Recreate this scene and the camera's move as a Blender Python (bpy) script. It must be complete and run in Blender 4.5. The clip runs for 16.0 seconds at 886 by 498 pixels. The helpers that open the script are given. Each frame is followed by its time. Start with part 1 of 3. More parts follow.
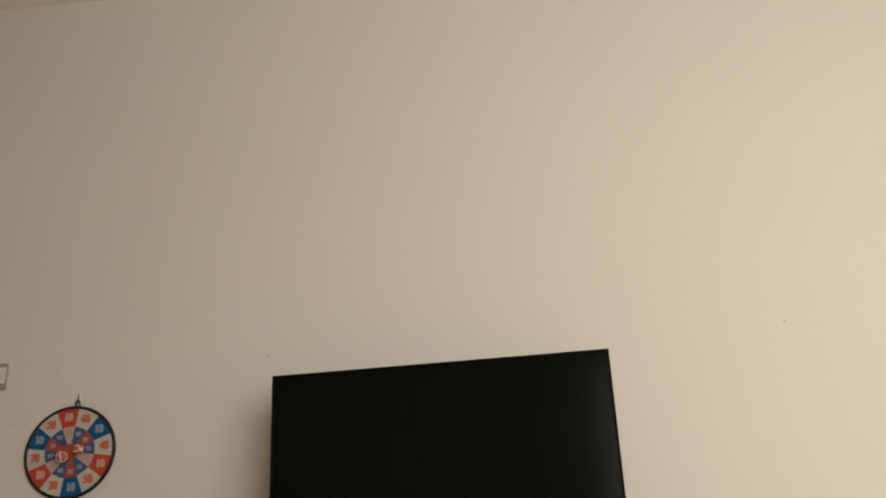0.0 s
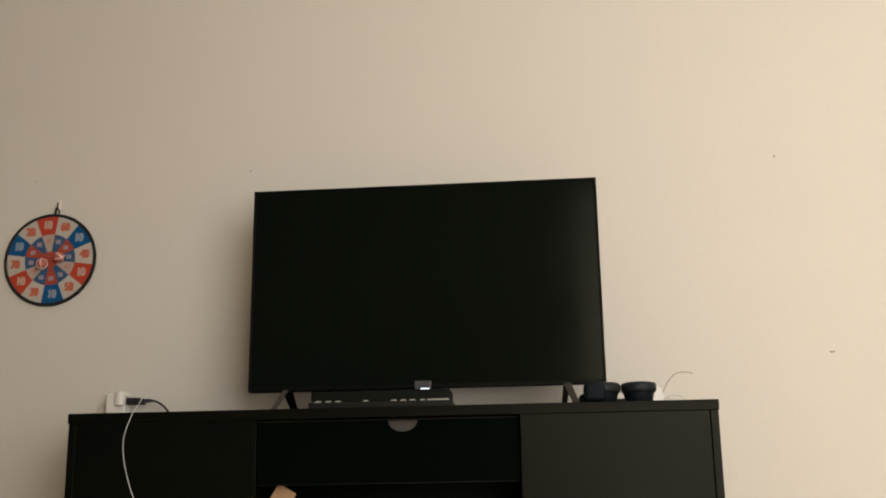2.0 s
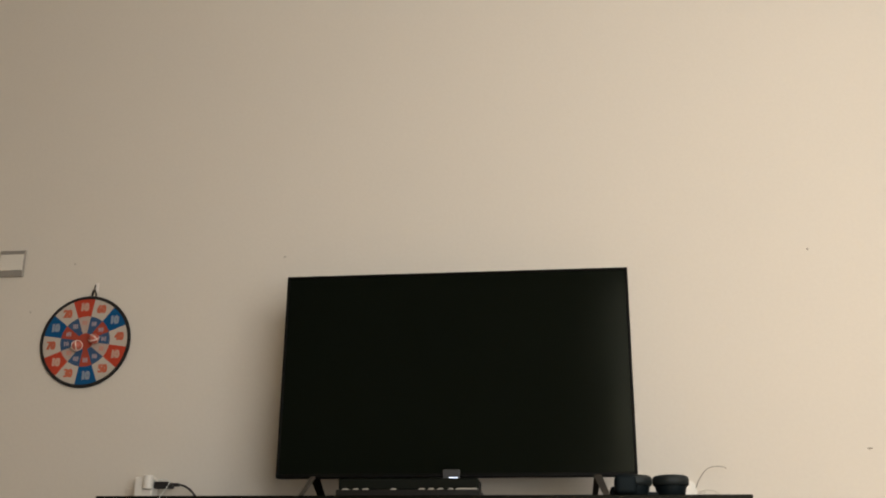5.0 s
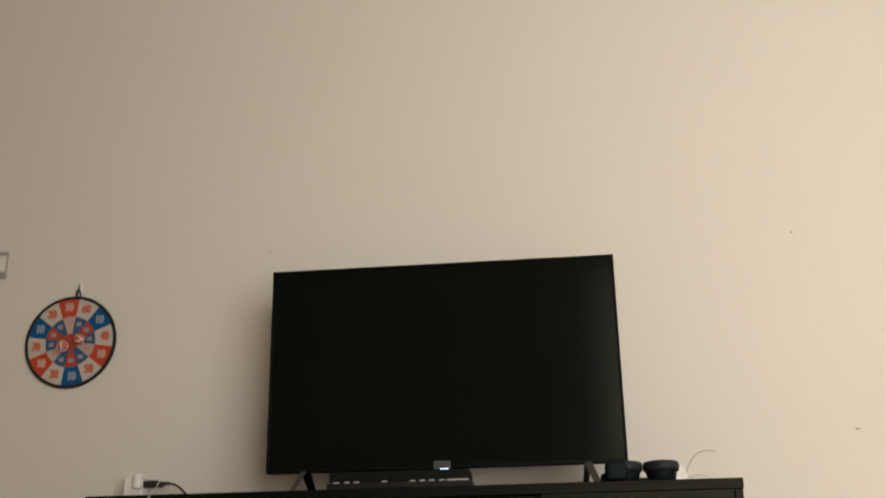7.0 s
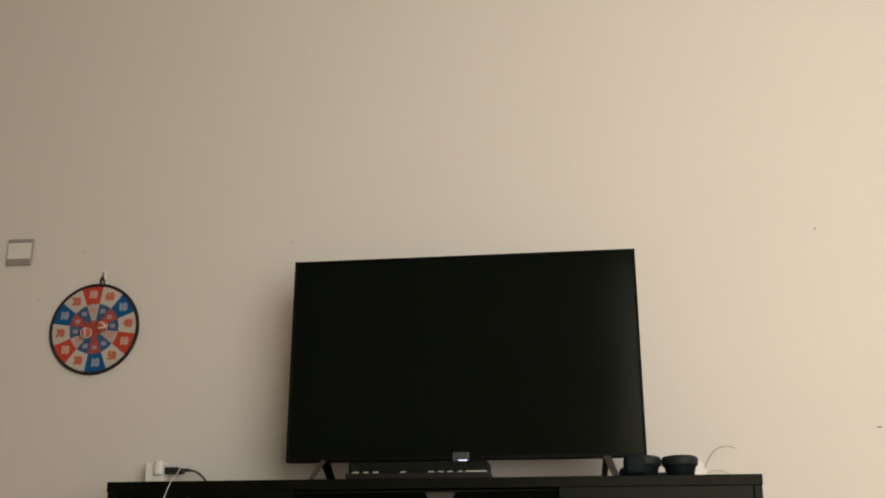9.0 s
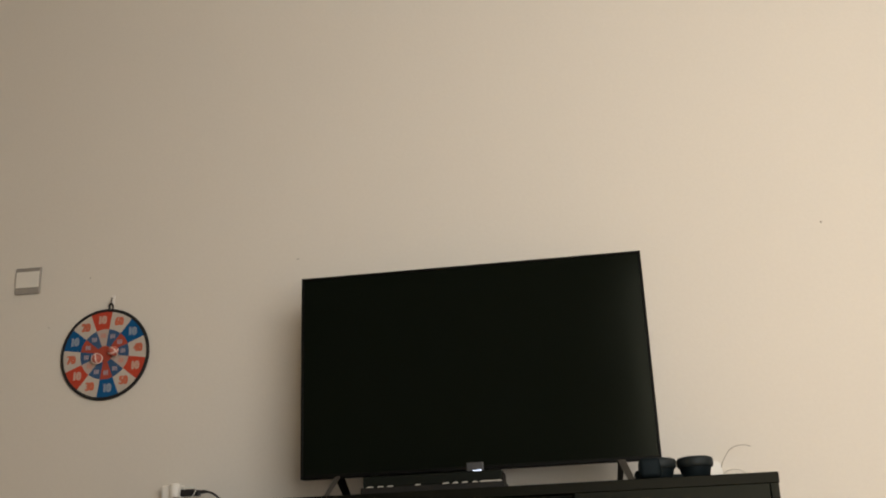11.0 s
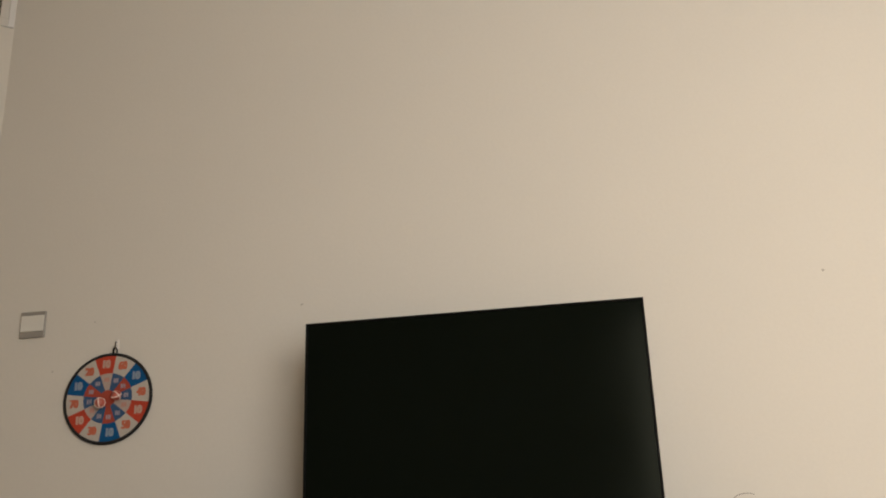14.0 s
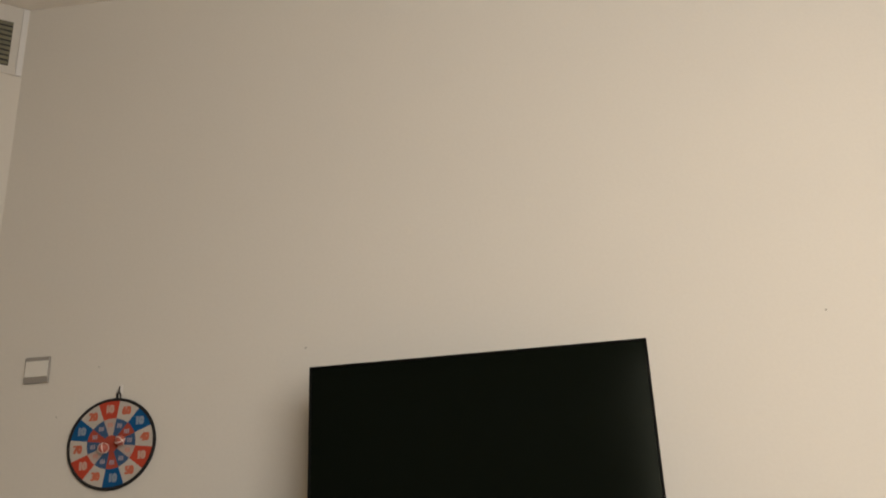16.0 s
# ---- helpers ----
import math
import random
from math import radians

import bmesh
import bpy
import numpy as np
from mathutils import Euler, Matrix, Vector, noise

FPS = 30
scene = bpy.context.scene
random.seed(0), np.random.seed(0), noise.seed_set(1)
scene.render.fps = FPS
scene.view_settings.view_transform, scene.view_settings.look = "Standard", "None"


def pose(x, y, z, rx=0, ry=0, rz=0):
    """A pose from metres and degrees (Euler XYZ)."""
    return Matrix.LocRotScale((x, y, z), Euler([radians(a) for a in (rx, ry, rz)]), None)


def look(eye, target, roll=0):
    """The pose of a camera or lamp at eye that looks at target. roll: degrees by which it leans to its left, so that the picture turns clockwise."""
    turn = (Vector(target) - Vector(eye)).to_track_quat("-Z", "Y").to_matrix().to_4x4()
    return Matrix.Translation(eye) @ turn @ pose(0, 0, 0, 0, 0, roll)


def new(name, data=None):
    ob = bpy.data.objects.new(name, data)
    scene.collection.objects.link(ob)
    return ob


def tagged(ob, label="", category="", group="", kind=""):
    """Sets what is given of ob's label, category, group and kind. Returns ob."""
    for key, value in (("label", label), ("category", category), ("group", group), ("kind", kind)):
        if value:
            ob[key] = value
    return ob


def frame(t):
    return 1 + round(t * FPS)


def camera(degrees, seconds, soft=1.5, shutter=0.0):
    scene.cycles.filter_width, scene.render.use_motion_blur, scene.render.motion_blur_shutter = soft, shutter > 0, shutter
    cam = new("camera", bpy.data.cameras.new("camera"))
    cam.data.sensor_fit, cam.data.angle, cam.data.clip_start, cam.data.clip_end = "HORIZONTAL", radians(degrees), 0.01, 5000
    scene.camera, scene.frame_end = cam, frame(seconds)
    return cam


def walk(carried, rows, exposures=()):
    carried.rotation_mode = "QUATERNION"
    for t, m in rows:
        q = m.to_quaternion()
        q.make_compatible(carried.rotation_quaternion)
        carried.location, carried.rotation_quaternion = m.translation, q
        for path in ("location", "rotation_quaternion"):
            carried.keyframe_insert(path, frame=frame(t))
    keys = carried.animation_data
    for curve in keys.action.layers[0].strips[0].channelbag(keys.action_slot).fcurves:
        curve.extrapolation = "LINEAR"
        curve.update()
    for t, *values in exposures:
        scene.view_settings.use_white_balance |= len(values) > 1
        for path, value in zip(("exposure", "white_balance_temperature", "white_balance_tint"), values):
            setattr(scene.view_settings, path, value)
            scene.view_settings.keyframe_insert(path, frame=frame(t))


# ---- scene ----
cam = camera(46.07, 16.0, soft=1.9, shutter=0.5)
PATH = [
    (0, 0.2706, -3.0812, 0.3616, 113.145, 2.745, 6.008),
    (0.3, 0.2656, -3.0663, 0.3667, 111.961, 2.706, 5.157),
    (0.5, 0.2622, -3.0564, 0.3701, 109.559, 2.389, 4.828),
    (0.7, 0.2607, -3.0511, 0.3737, 106.779, 1.792, 4.887),
    (1, 0.2585, -3.0432, 0.3791, 103.404, 1.844, 5.085),
    (1.2, 0.2610, -3.0424, 0.3833, 102.186, 1.839, 5.219),
    (1.5, 0.2647, -3.0414, 0.3897, 102.209, 1.485, 5.120),
    (2, 0.2562, -3.0429, 0.3880, 103.107, 0.955, 4.367),
    (2.3, 0.2509, -3.0365, 0.3918, 102.723, -0.144, 3.966),
    (2.5, 0.2474, -3.0323, 0.3943, 100.899, -1.501, 3.865),
    (2.6, 0.2508, -3.0364, 0.3915, 100.408, -1.903, 3.962),
    (2.8, 0.2576, -3.0445, 0.3858, 102.250, -0.914, 4.516),
    (3, 0.2643, -3.0527, 0.3800, 104.943, 0.570, 5.958),
    (3.2, 0.2651, -3.0534, 0.3789, 104.911, 0.564, 7.275),
    (3.5, 0.2663, -3.0545, 0.3771, 106.728, -0.113, 6.352),
    (3.7, 0.2661, -3.0541, 0.3769, 108.263, -0.864, 5.821),
    (5.8, 0.2642, -3.0501, 0.3737, 107.598, -0.090, 6.004),
    (6, 0.2640, -3.0497, 0.3734, 107.328, -0.280, 5.851),
    (6.3, 0.2619, -3.0482, 0.3711, 107.064, -0.574, 5.541),
    (6.5, 0.2605, -3.0471, 0.3696, 107.039, -0.434, 5.449),
    (7, 0.2616, -3.0445, 0.3713, 107.744, 1.163, 5.554),
    (7.3, 0.2656, -3.0524, 0.3698, 108.934, 2.072, 6.016),
    (7.5, 0.2683, -3.0577, 0.3687, 109.153, 2.249, 6.216),
    (7.8, 0.2647, -3.0512, 0.3714, 108.179, 1.199, 6.111),
    (8, 0.2623, -3.0469, 0.3732, 107.057, 0.164, 6.220),
    (8.2, 0.2617, -3.0464, 0.3742, 105.756, -0.358, 6.122),
    (8.5, 0.2608, -3.0457, 0.3758, 106.206, 0.064, 6.360),
    (8.8, 0.2617, -3.0482, 0.3724, 107.377, 0.029, 6.264),
    (9, 0.2622, -3.0498, 0.3701, 107.312, 0.145, 6.463),
    (9.2, 0.2639, -3.0497, 0.3708, 106.896, -0.018, 6.653),
    (11.3, 0.2816, -3.0484, 0.3783, 108.088, 2.528, 7.869),
    (11.5, 0.2833, -3.0483, 0.3790, 108.245, 2.012, 7.762),
    (12, 0.2744, -3.0540, 0.3697, 108.426, 2.110, 7.629),
    (12.5, 0.2710, -3.0575, 0.3658, 109.257, 1.828, 7.233),
    (13, 0.2705, -3.0561, 0.3656, 109.649, 1.807, 7.295),
    (13.5, 0.2727, -3.0565, 0.3630, 110.073, 1.920, 7.625),
    (14, 0.2736, -3.0610, 0.3610, 110.513, 2.074, 7.799),
    (14.5, 0.2729, -3.0627, 0.3579, 110.867, 2.113, 7.843),
    (15, 0.2732, -3.0631, 0.3577, 111.170, 2.052, 7.881),
    (15.5, 0.2744, -3.0647, 0.3555, 111.966, 2.260, 8.016),
    (16, 0.2775, -3.0692, 0.3498, 112.992, 2.366, 8.153),
]
EXPOSURES = [(0.0, -0.32), (0.5, -0.30), (1.0, -0.17), (2.0, -0.13), (2.6, -0.11), (3.0, -0.14), (3.6, -0.19), (8.5, -0.20), (12.0, -0.23), (16.0, -0.31)]
walk(cam, [(row[0], pose(*row[1:])) for row in PATH], EXPOSURES)

# ---- world and light ----
world = bpy.data.worlds.new("sky")
scene.world = world
world.use_nodes = True
wn = world.node_tree
sky = wn.nodes.new("ShaderNodeTexSky")
sky.sky_type = "NISHITA"
sky.sun_disc = False
sky.sun_elevation, sky.sun_rotation = radians(14), radians(180)
wn.nodes["Background"].inputs["Strength"].default_value = 0.08
wn.links.new(sky.outputs["Color"], wn.nodes["Background"].inputs["Color"])

# room: TV wall on y = 0, from its corner at x = XW an oblique wall runs OBL metres, far side wall on x = XE, window wall on y = YS
XW, XE, YS, H = -1.654, 4.15, -3.75, 2.808
OBL = 1.7
WIN = (0.46, 3.40, 0.06, 2.45)          # x0, x1, z0, z1 of the window opening

lamp = bpy.data.lights.new("window_daylight", "AREA")
lamp.shape, lamp.size, lamp.size_y = "RECTANGLE", WIN[1] - WIN[0] - 0.12, WIN[3] - WIN[2] - 0.12
lamp.energy, lamp.color, lamp.spread = 100, (1.0, 0.962, 0.918), radians(165)
lamp_ob = new("window_daylight", lamp)
wx, wz = (WIN[0] + WIN[1]) / 2, (WIN[2] + WIN[3]) / 2
lamp_ob.matrix_world = look((wx, YS - 0.03, wz), (wx, 0, wz))


# ---- materials ----
def material(name, color, rough=0.6, metal=0.0, vary=0.12, scale=6.0, fine=180.0, bump=0.0, spec=0.5, emit=None, stretch=None, tint=None):
    """Principled surface with broad stains, fine grain and an optional fine relief."""
    m = bpy.data.materials.new(name)
    m.use_nodes = True
    t = m.node_tree
    b = t.nodes["Principled BSDF"]
    b.inputs["Roughness"].default_value = rough
    b.inputs["Metallic"].default_value = metal
    b.inputs["Specular IOR Level"].default_value = spec
    if tint:
        b.inputs["Specular Tint"].default_value = (*tint, 1)
    co = t.nodes.new("ShaderNodeTexCoord")
    mp = t.nodes.new("ShaderNodeMapping")
    mp.inputs["Scale"].default_value = stretch or (1, 1, 1)
    t.links.new(co.outputs["Object"], mp.inputs["Vector"])
    n1, n2 = t.nodes.new("ShaderNodeTexNoise"), t.nodes.new("ShaderNodeTexNoise")
    n1.inputs["Scale"].default_value, n2.inputs["Scale"].default_value = scale, fine
    n1.inputs["Detail"].default_value = 4
    for n in (n1, n2):
        t.links.new(mp.outputs["Vector"], n.inputs["Vector"])
    mix = t.nodes.new("ShaderNodeMath")
    mix.operation = "ADD"
    t.links.new(n1.outputs["Fac"], mix.inputs[0])
    t.links.new(n2.outputs["Fac"], mix.inputs[1])
    ramp = t.nodes.new("ShaderNodeMapRange")
    ramp.inputs["From Min"].default_value, ramp.inputs["From Max"].default_value = 0.6, 1.4
    ramp.inputs["To Min"].default_value, ramp.inputs["To Max"].default_value = 1 - vary, 1 + vary
    t.links.new(mix.outputs[0], ramp.inputs["Value"])
    sc = t.nodes.new("ShaderNodeVectorMath")
    sc.operation = "SCALE"
    sc.inputs[0].default_value = color
    t.links.new(ramp.outputs["Result"], sc.inputs["Scale"])
    t.links.new(sc.outputs["Vector"], b.inputs["Base Color"])
    rr = t.nodes.new("ShaderNodeMapRange")
    rr.inputs["To Min"].default_value, rr.inputs["To Max"].default_value = max(0, rough - 0.06), min(1, rough + 0.06)
    t.links.new(n1.outputs["Fac"], rr.inputs["Value"])
    t.links.new(rr.outputs["Result"], b.inputs["Roughness"])
    if bump:
        bp = t.nodes.new("ShaderNodeBump")
        bp.inputs["Strength"].default_value, bp.inputs["Distance"].default_value = bump, 0.002
        t.links.new(n2.outputs["Fac"], bp.inputs["Height"])
        t.links.new(bp.outputs["Normal"], b.inputs["Normal"])
    if emit:
        b.inputs["Emission Color"].default_value = (*emit[0], 1)
        b.inputs["Emission Strength"].default_value = emit[1]
    return m


PAINT = material("wall_paint", (0.69, 0.655, 0.590), 0.75, vary=0.02, scale=1.3, fine=90, bump=0.12, spec=0.3)
CEILING = material("ceiling_paint", (0.86, 0.82, 0.75), 0.8, vary=0.02, scale=1.5, fine=90, bump=0.1, spec=0.2)
FLOOR = material("floor_laminate", (0.46, 0.32, 0.175), 0.45, vary=0.2, scale=5, fine=60, stretch=(1, 8, 1))
VENT_WHITE = material("vent_enamel", (0.64, 0.615, 0.565), 0.45, vary=0.03)
VENT_DARK = material("vent_slat_enamel", (0.25, 0.24, 0.17), 0.5, vary=0.08)
SHAFT = material("shaft_sheet_metal", (0.05, 0.05, 0.045), 0.7)
BLACK_WOOD = material("black_brown_laminate", (0.0020, 0.0034, 0.0020), 0.40, vary=0.3, scale=9, fine=60, bump=0.12, spec=0.10, stretch=(1, 1, 12), tint=(1.0, 0.99, 0.80))
BLACK_TOP = material("black_brown_top_laminate", (0.0026, 0.0032, 0.0020), 0.42, vary=0.3, scale=9, fine=60, bump=0.12, spec=0.09, stretch=(1, 12, 12), tint=(1.0, 0.97, 0.80))
BLACK_GLOSS = material("black_lacquer", (0.0012, 0.0026, 0.0015), 0.16, vary=0.15, scale=9, spec=0.045, tint=(0.6, 1.0, 0.7))
PULL = material("dull_brass_pull", (0.054, 0.047, 0.037), 0.6, vary=0.12, scale=30)
# lighter colours that paint the highlights along the drawer's top and bottom edges
EDGE_GLINT = material("edge_highlight_strip", (0.0150, 0.0160, 0.0115), 0.5, vary=0.35, scale=22, spec=0.15)
EDGE_GLINT_DIM = material("dim_edge_highlight_strip", (0.0050, 0.0068, 0.0045), 0.5, vary=0.5, scale=9, spec=0.10)
CHIPBOARD = material("raw_drawer_board", (0.42, 0.30, 0.20), 0.7, vary=0.12, scale=20)
TV_PLASTIC = material("tv_black_plastic", (0.003, 0.003, 0.0026), 0.45, vary=0.1, spec=0.08)
TV_SCREEN = material("tv_dark_glass", (0.0040, 0.0055, 0.0038), 0.13, vary=0.02, spec=0.045, tint=(0.95, 1.0, 0.82))
TV_GREY = material("smoked_grey_plastic", (0.045, 0.047, 0.05), 0.35, vary=0.05)
LED = material("indicator_light", (0.8, 0.85, 1.0), 0.3, vary=0.0, emit=((0.62, 0.74, 1.0), 1.4))
METAL = material("brushed_grey_metal", (0.105, 0.095, 0.082), 0.4, 0.5, vary=0.1, fine=300)
BOX_BLACK = material("media_box_black", (0.008, 0.0075, 0.006), 0.45, vary=0.1, spec=0.2)
BOX_GREY = material("media_box_smoked_cover", (0.0070, 0.0085, 0.0065), 0.45, vary=0.1, spec=0.06)
PALE_DASH = material("dull_pale_dash", (0.36, 0.345, 0.30), 0.5, vary=0.12)
PALE = material("pale_grey_plastic", (0.50, 0.48, 0.42), 0.5, vary=0.06)
WHITE = material("white_plastic", (0.80, 0.78, 0.72), 0.4, vary=0.03)
ROCKER = material("off_white_rocker_plastic", (0.72, 0.70, 0.64), 0.4, vary=0.03)
INK_DIM = material("faded_print", (0.36, 0.31, 0.35), 0.9, vary=0.1)
SOCKET = material("aged_socket_plastic", (0.66, 0.62, 0.55), 0.5, vary=0.04)
CLEAR = material("milky_hook_plastic", (0.82, 0.78, 0.73), 0.25, vary=0.03)
SILVER = material("satin_silver_plate", (0.36, 0.34, 0.31), 0.42, 0.3, vary=0.06, fine=300)
CABLE_BLACK = material("black_rubber", (0.014, 0.013, 0.014), 0.5)
CABLE_WHITE = material("white_cable_rubber", (0.72, 0.76, 0.75), 0.45)
CABLE_GREY = material("grey_wire", (0.32, 0.29, 0.25), 0.5)
NAVY = material("navy_soft_plastic", (0.0036, 0.0062, 0.0078), 0.6, vary=0.12, spec=0.15, tint=(0.75, 0.92, 1.0))
PAD = material("navy_leatherette", (0.0074, 0.0110, 0.0122), 0.58, vary=0.2, fine=250, bump=0.25, spec=0.35, tint=(0.9, 0.97, 1.0))
RED_CARD = material("red_printed_card", (0.66, 0.045, 0.05), 0.4, vary=0.08)
KRAFT = material("kraft_card", (0.50, 0.30, 0.165), 0.7, vary=0.1, scale=25)
BOOK = material("grey_green_cloth", (0.50, 0.52, 0.40), 0.7, vary=0.08)
PAGES = material("page_edges", (0.66, 0.60, 0.48), 0.8, vary=0.15, scale=8, stretch=(1, 1, 60))
CREAM = material("cream_paper", (0.43, 0.28, 0.155), 0.7, vary=0.1, scale=20)
RED_PALE = material("pink_red_print", (0.62, 0.10, 0.055), 0.5, vary=0.06)
PRINT_WHITE = material("printed_white", (0.60, 0.47, 0.42), 0.6, vary=0.08)
FELT_WHITE = material("white_felt", (0.50, 0.455, 0.40), 0.95, vary=0.06, fine=400, bump=0.3, spec=0.1)
FELT_RED = material("red_felt", (0.46, 0.062, 0.034), 0.95, vary=0.1, fine=400, bump=0.3, spec=0.1)
FELT_BLUE = material("blue_felt", (0.010, 0.090, 0.235), 0.95, vary=0.1, fine=400, bump=0.3, spec=0.1)
FELT_ROSE = material("dull_red_felt", (0.37, 0.072, 0.046), 0.95, vary=0.1, fine=400, bump=0.3, spec=0.1)
FELT_PINK = material("pinkish_white_felt", (0.44, 0.355, 0.31), 0.95, vary=0.08, fine=400, bump=0.3, spec=0.1)
FELT_DULL = material("dull_blue_felt", (0.048, 0.100, 0.195), 0.95, vary=0.1, fine=400, bump=0.3, spec=0.1)
FIGURE_RED = material("faded_red_print", (0.50, 0.13, 0.07), 0.9, vary=0.15)
FIGURE_PALE = material("faded_pink_print", (0.52, 0.33, 0.26), 0.9, vary=0.12)
FIGURE_BLUE = material("faded_blue_print", (0.24, 0.30, 0.38), 0.9, vary=0.12)
INNER_PINK = material("faded_pink_bars", (0.52, 0.24, 0.19), 0.9, vary=0.1)
MARK_FAINT = material("faint_wall_scuff", (0.47, 0.44, 0.39), 0.8)
BINDING = material("black_binding_tape", (0.009, 0.0085, 0.0085), 0.8, vary=0.15, fine=300, bump=0.3)
BALL_PINK = material("pink_velcro_ball", (0.46, 0.12, 0.085), 0.3, vary=0.12)
BALL_PALE = material("pale_velcro_strip", (0.86, 0.72, 0.65), 0.6, vary=0.06)
MARK = material("wall_scuff", (0.34, 0.31, 0.26), 0.8)
ALU = material("white_window_frame", (0.75, 0.74, 0.72), 0.4, vary=0.03)


def glass_material():
    m = bpy.data.materials.new("window_glass")
    m.use_nodes = True
    b = m.node_tree.nodes["Principled BSDF"]
    b.inputs["Transmission Weight"].default_value = 1.0
    b.inputs["Roughness"].default_value = 0.02
    b.inputs["IOR"].default_value = 1.45
    return m


GLASS = glass_material()


# ---- mesh helpers ----
def finish(name, bm, mat, parent=None, label="", smooth=False):
    me = bpy.data.meshes.new(name)
    bmesh.ops.recalc_face_normals(bm, faces=bm.faces)
    bm.to_mesh(me)
    bm.free()
    me.materials.append(mat)
    if smooth:
        for p in me.polygons:
            p.use_smooth = True
    ob = new(name, me)
    if parent:
        ob.parent = parent
    if label:
        ob["label"] = label
    return ob


def part(name, bm, mat, parent, label="", smooth=False):
    """One mesh object under a thing or under a part, in the thing's own space."""
    return finish(name, bm, mat, parent, label, smooth)


def thing(name, m, label, category, group="", kind=""):
    ob = new(name)
    ob.empty_display_size = 0.05
    ob.matrix_world = m
    return tagged(ob, label, category, group, kind)


def add_box(bm, x0, x1, y0, y1, z0, z1, bevel=0.0, seg=2):
    made = bmesh.ops.create_cube(bm, size=1.0)
    vs = made["verts"]
    bmesh.ops.scale(bm, vec=(x1 - x0, y1 - y0, z1 - z0), verts=vs)
    bmesh.ops.translate(bm, vec=((x0 + x1) / 2, (y0 + y1) / 2, (z0 + z1) / 2), verts=vs)
    if bevel:
        es = list({e for v in vs for e in v.link_edges})
        bmesh.ops.bevel(bm, geom=es, offset=bevel, segments=seg, affect="EDGES", profile=0.5)
    return bm


def block(x0, x1, y0, y1, z0, z1, bevel=0.0, seg=2):
    return add_box(bmesh.new(), x0, x1, y0, y1, z0, z1, bevel, seg)


def prism(points, depth, axis="y"):
    """A flat outline (u, v) pushed out by depth along an axis, from 0."""
    bm = bmesh.new()
    put = {"y": lambda u, v, d: (u, d, v), "z": lambda u, v, d: (u, v, d), "x": lambda u, v, d: (d, u, v)}[axis]
    a = [bm.verts.new(put(u, v, 0)) for u, v in points]
    b = [bm.verts.new(put(u, v, depth)) for u, v in points]
    bm.faces.new(a)
    bm.faces.new(list(reversed(b)))
    n = len(points)
    for i in range(n):
        bm.faces.new((a[i], b[i], b[(i + 1) % n], a[(i + 1) % n]))
    return bm


def lathe(profile, n=32, squash=1.0):
    """Profile of (radius, z) turned round the z axis."""
    bm = bmesh.new()
    rings = []
    for r, z in profile:
        if r < 1e-6:
            rings.append([bm.verts.new((0, 0, z))])
        else:
            rings.append([bm.verts.new((r * math.cos(2 * math.pi * i / n), squash * r * math.sin(2 * math.pi * i / n), z)) for i in range(n)])
    for a, b in zip(rings, rings[1:]):
        for i in range(n):
            j = (i + 1) % n
            if len(a) == 1 and len(b) == 1:
                continue
            if len(a) == 1:
                bm.faces.new((a[0], b[i], b[j]))
            elif len(b) == 1:
                bm.faces.new((a[i], a[j], b[0]))
            else:
                bm.faces.new((a[i], a[j], b[j], b[i]))
    return bm


def smooth_line(points, steps=10):
    """Catmull-Rom through the points."""
    ps = [Vector(p) for p in points]
    ps = [2 * ps[0] - ps[1]] + ps + [2 * ps[-1] - ps[-2]]
    out = []
    for a, b, c, d in zip(ps, ps[1:], ps[2:], ps[3:]):
        for k in range(steps):
            t = k / steps
            out.append(0.5 * (2 * b + (c - a) * t + (2 * a - 5 * b + 4 * c - d) * t * t + (3 * b - a - 3 * c + d) * t ** 3))
    return out + [ps[-2]]


def tube(points, radius, n=8, steps=10, flat=1.0):
    """A round (or flattened) cord along a smooth line."""
    line = smooth_line(points, steps)
    bm = bmesh.new()
    rings = []
    side = None
    for i, p in enumerate(line):
        d = (line[min(i + 1, len(line) - 1)] - line[max(i - 1, 0)]).normalized()
        if side is None:
            side = d.orthogonal().normalized()
        side = (side - d * side.dot(d)).normalized()
        up = d.cross(side)
        rings.append([bm.verts.new(p + radius * (math.cos(2 * math.pi * k / n) * side + flat * math.sin(2 * math.pi * k / n) * up)) for k in range(n)])
    for a, b in zip(rings, rings[1:]):
        for k in range(n):
            bm.faces.new((a[k], a[(k + 1) % n], b[(k + 1) % n], b[k]))
    bm.faces.new(rings[0])
    bm.faces.new(list(reversed(rings[-1])))
    return bm


def writing(name, text, size, m, mat, parent, stretch=1.0):
    """Raised lettering in the built-in font, as a mesh, centred on the pose m."""
    cu = bpy.data.curves.new(name, "FONT")
    cu.body, cu.size, cu.align_x, cu.align_y, cu.extrude, cu.offset = text, size, "CENTER", "CENTER", 0.0004, size * 0.018
    tmp = bpy.data.objects.new("lettering", cu)
    single = bpy.data.meshes.new_from_object(tmp)
    bpy.data.objects.remove(tmp)
    bm = bmesh.new()
    for k, dx in enumerate((-0.06, -0.03, 0.0, 0.03, 0.06)):      # heavy strokes
        twin = single.copy()
        twin.transform(m @ Matrix.Translation((dx * size, 0, 0.0001 * k)) @ Matrix.Diagonal((stretch, 1, 1, 1)))
        bm.from_mesh(twin)
        bpy.data.meshes.remove(twin)
    me = single
    bm.to_mesh(me)
    bm.free()
    me.materials.clear()
    me.materials.append(mat)
    ob = new(name, me)
    ob.parent = parent
    return ob


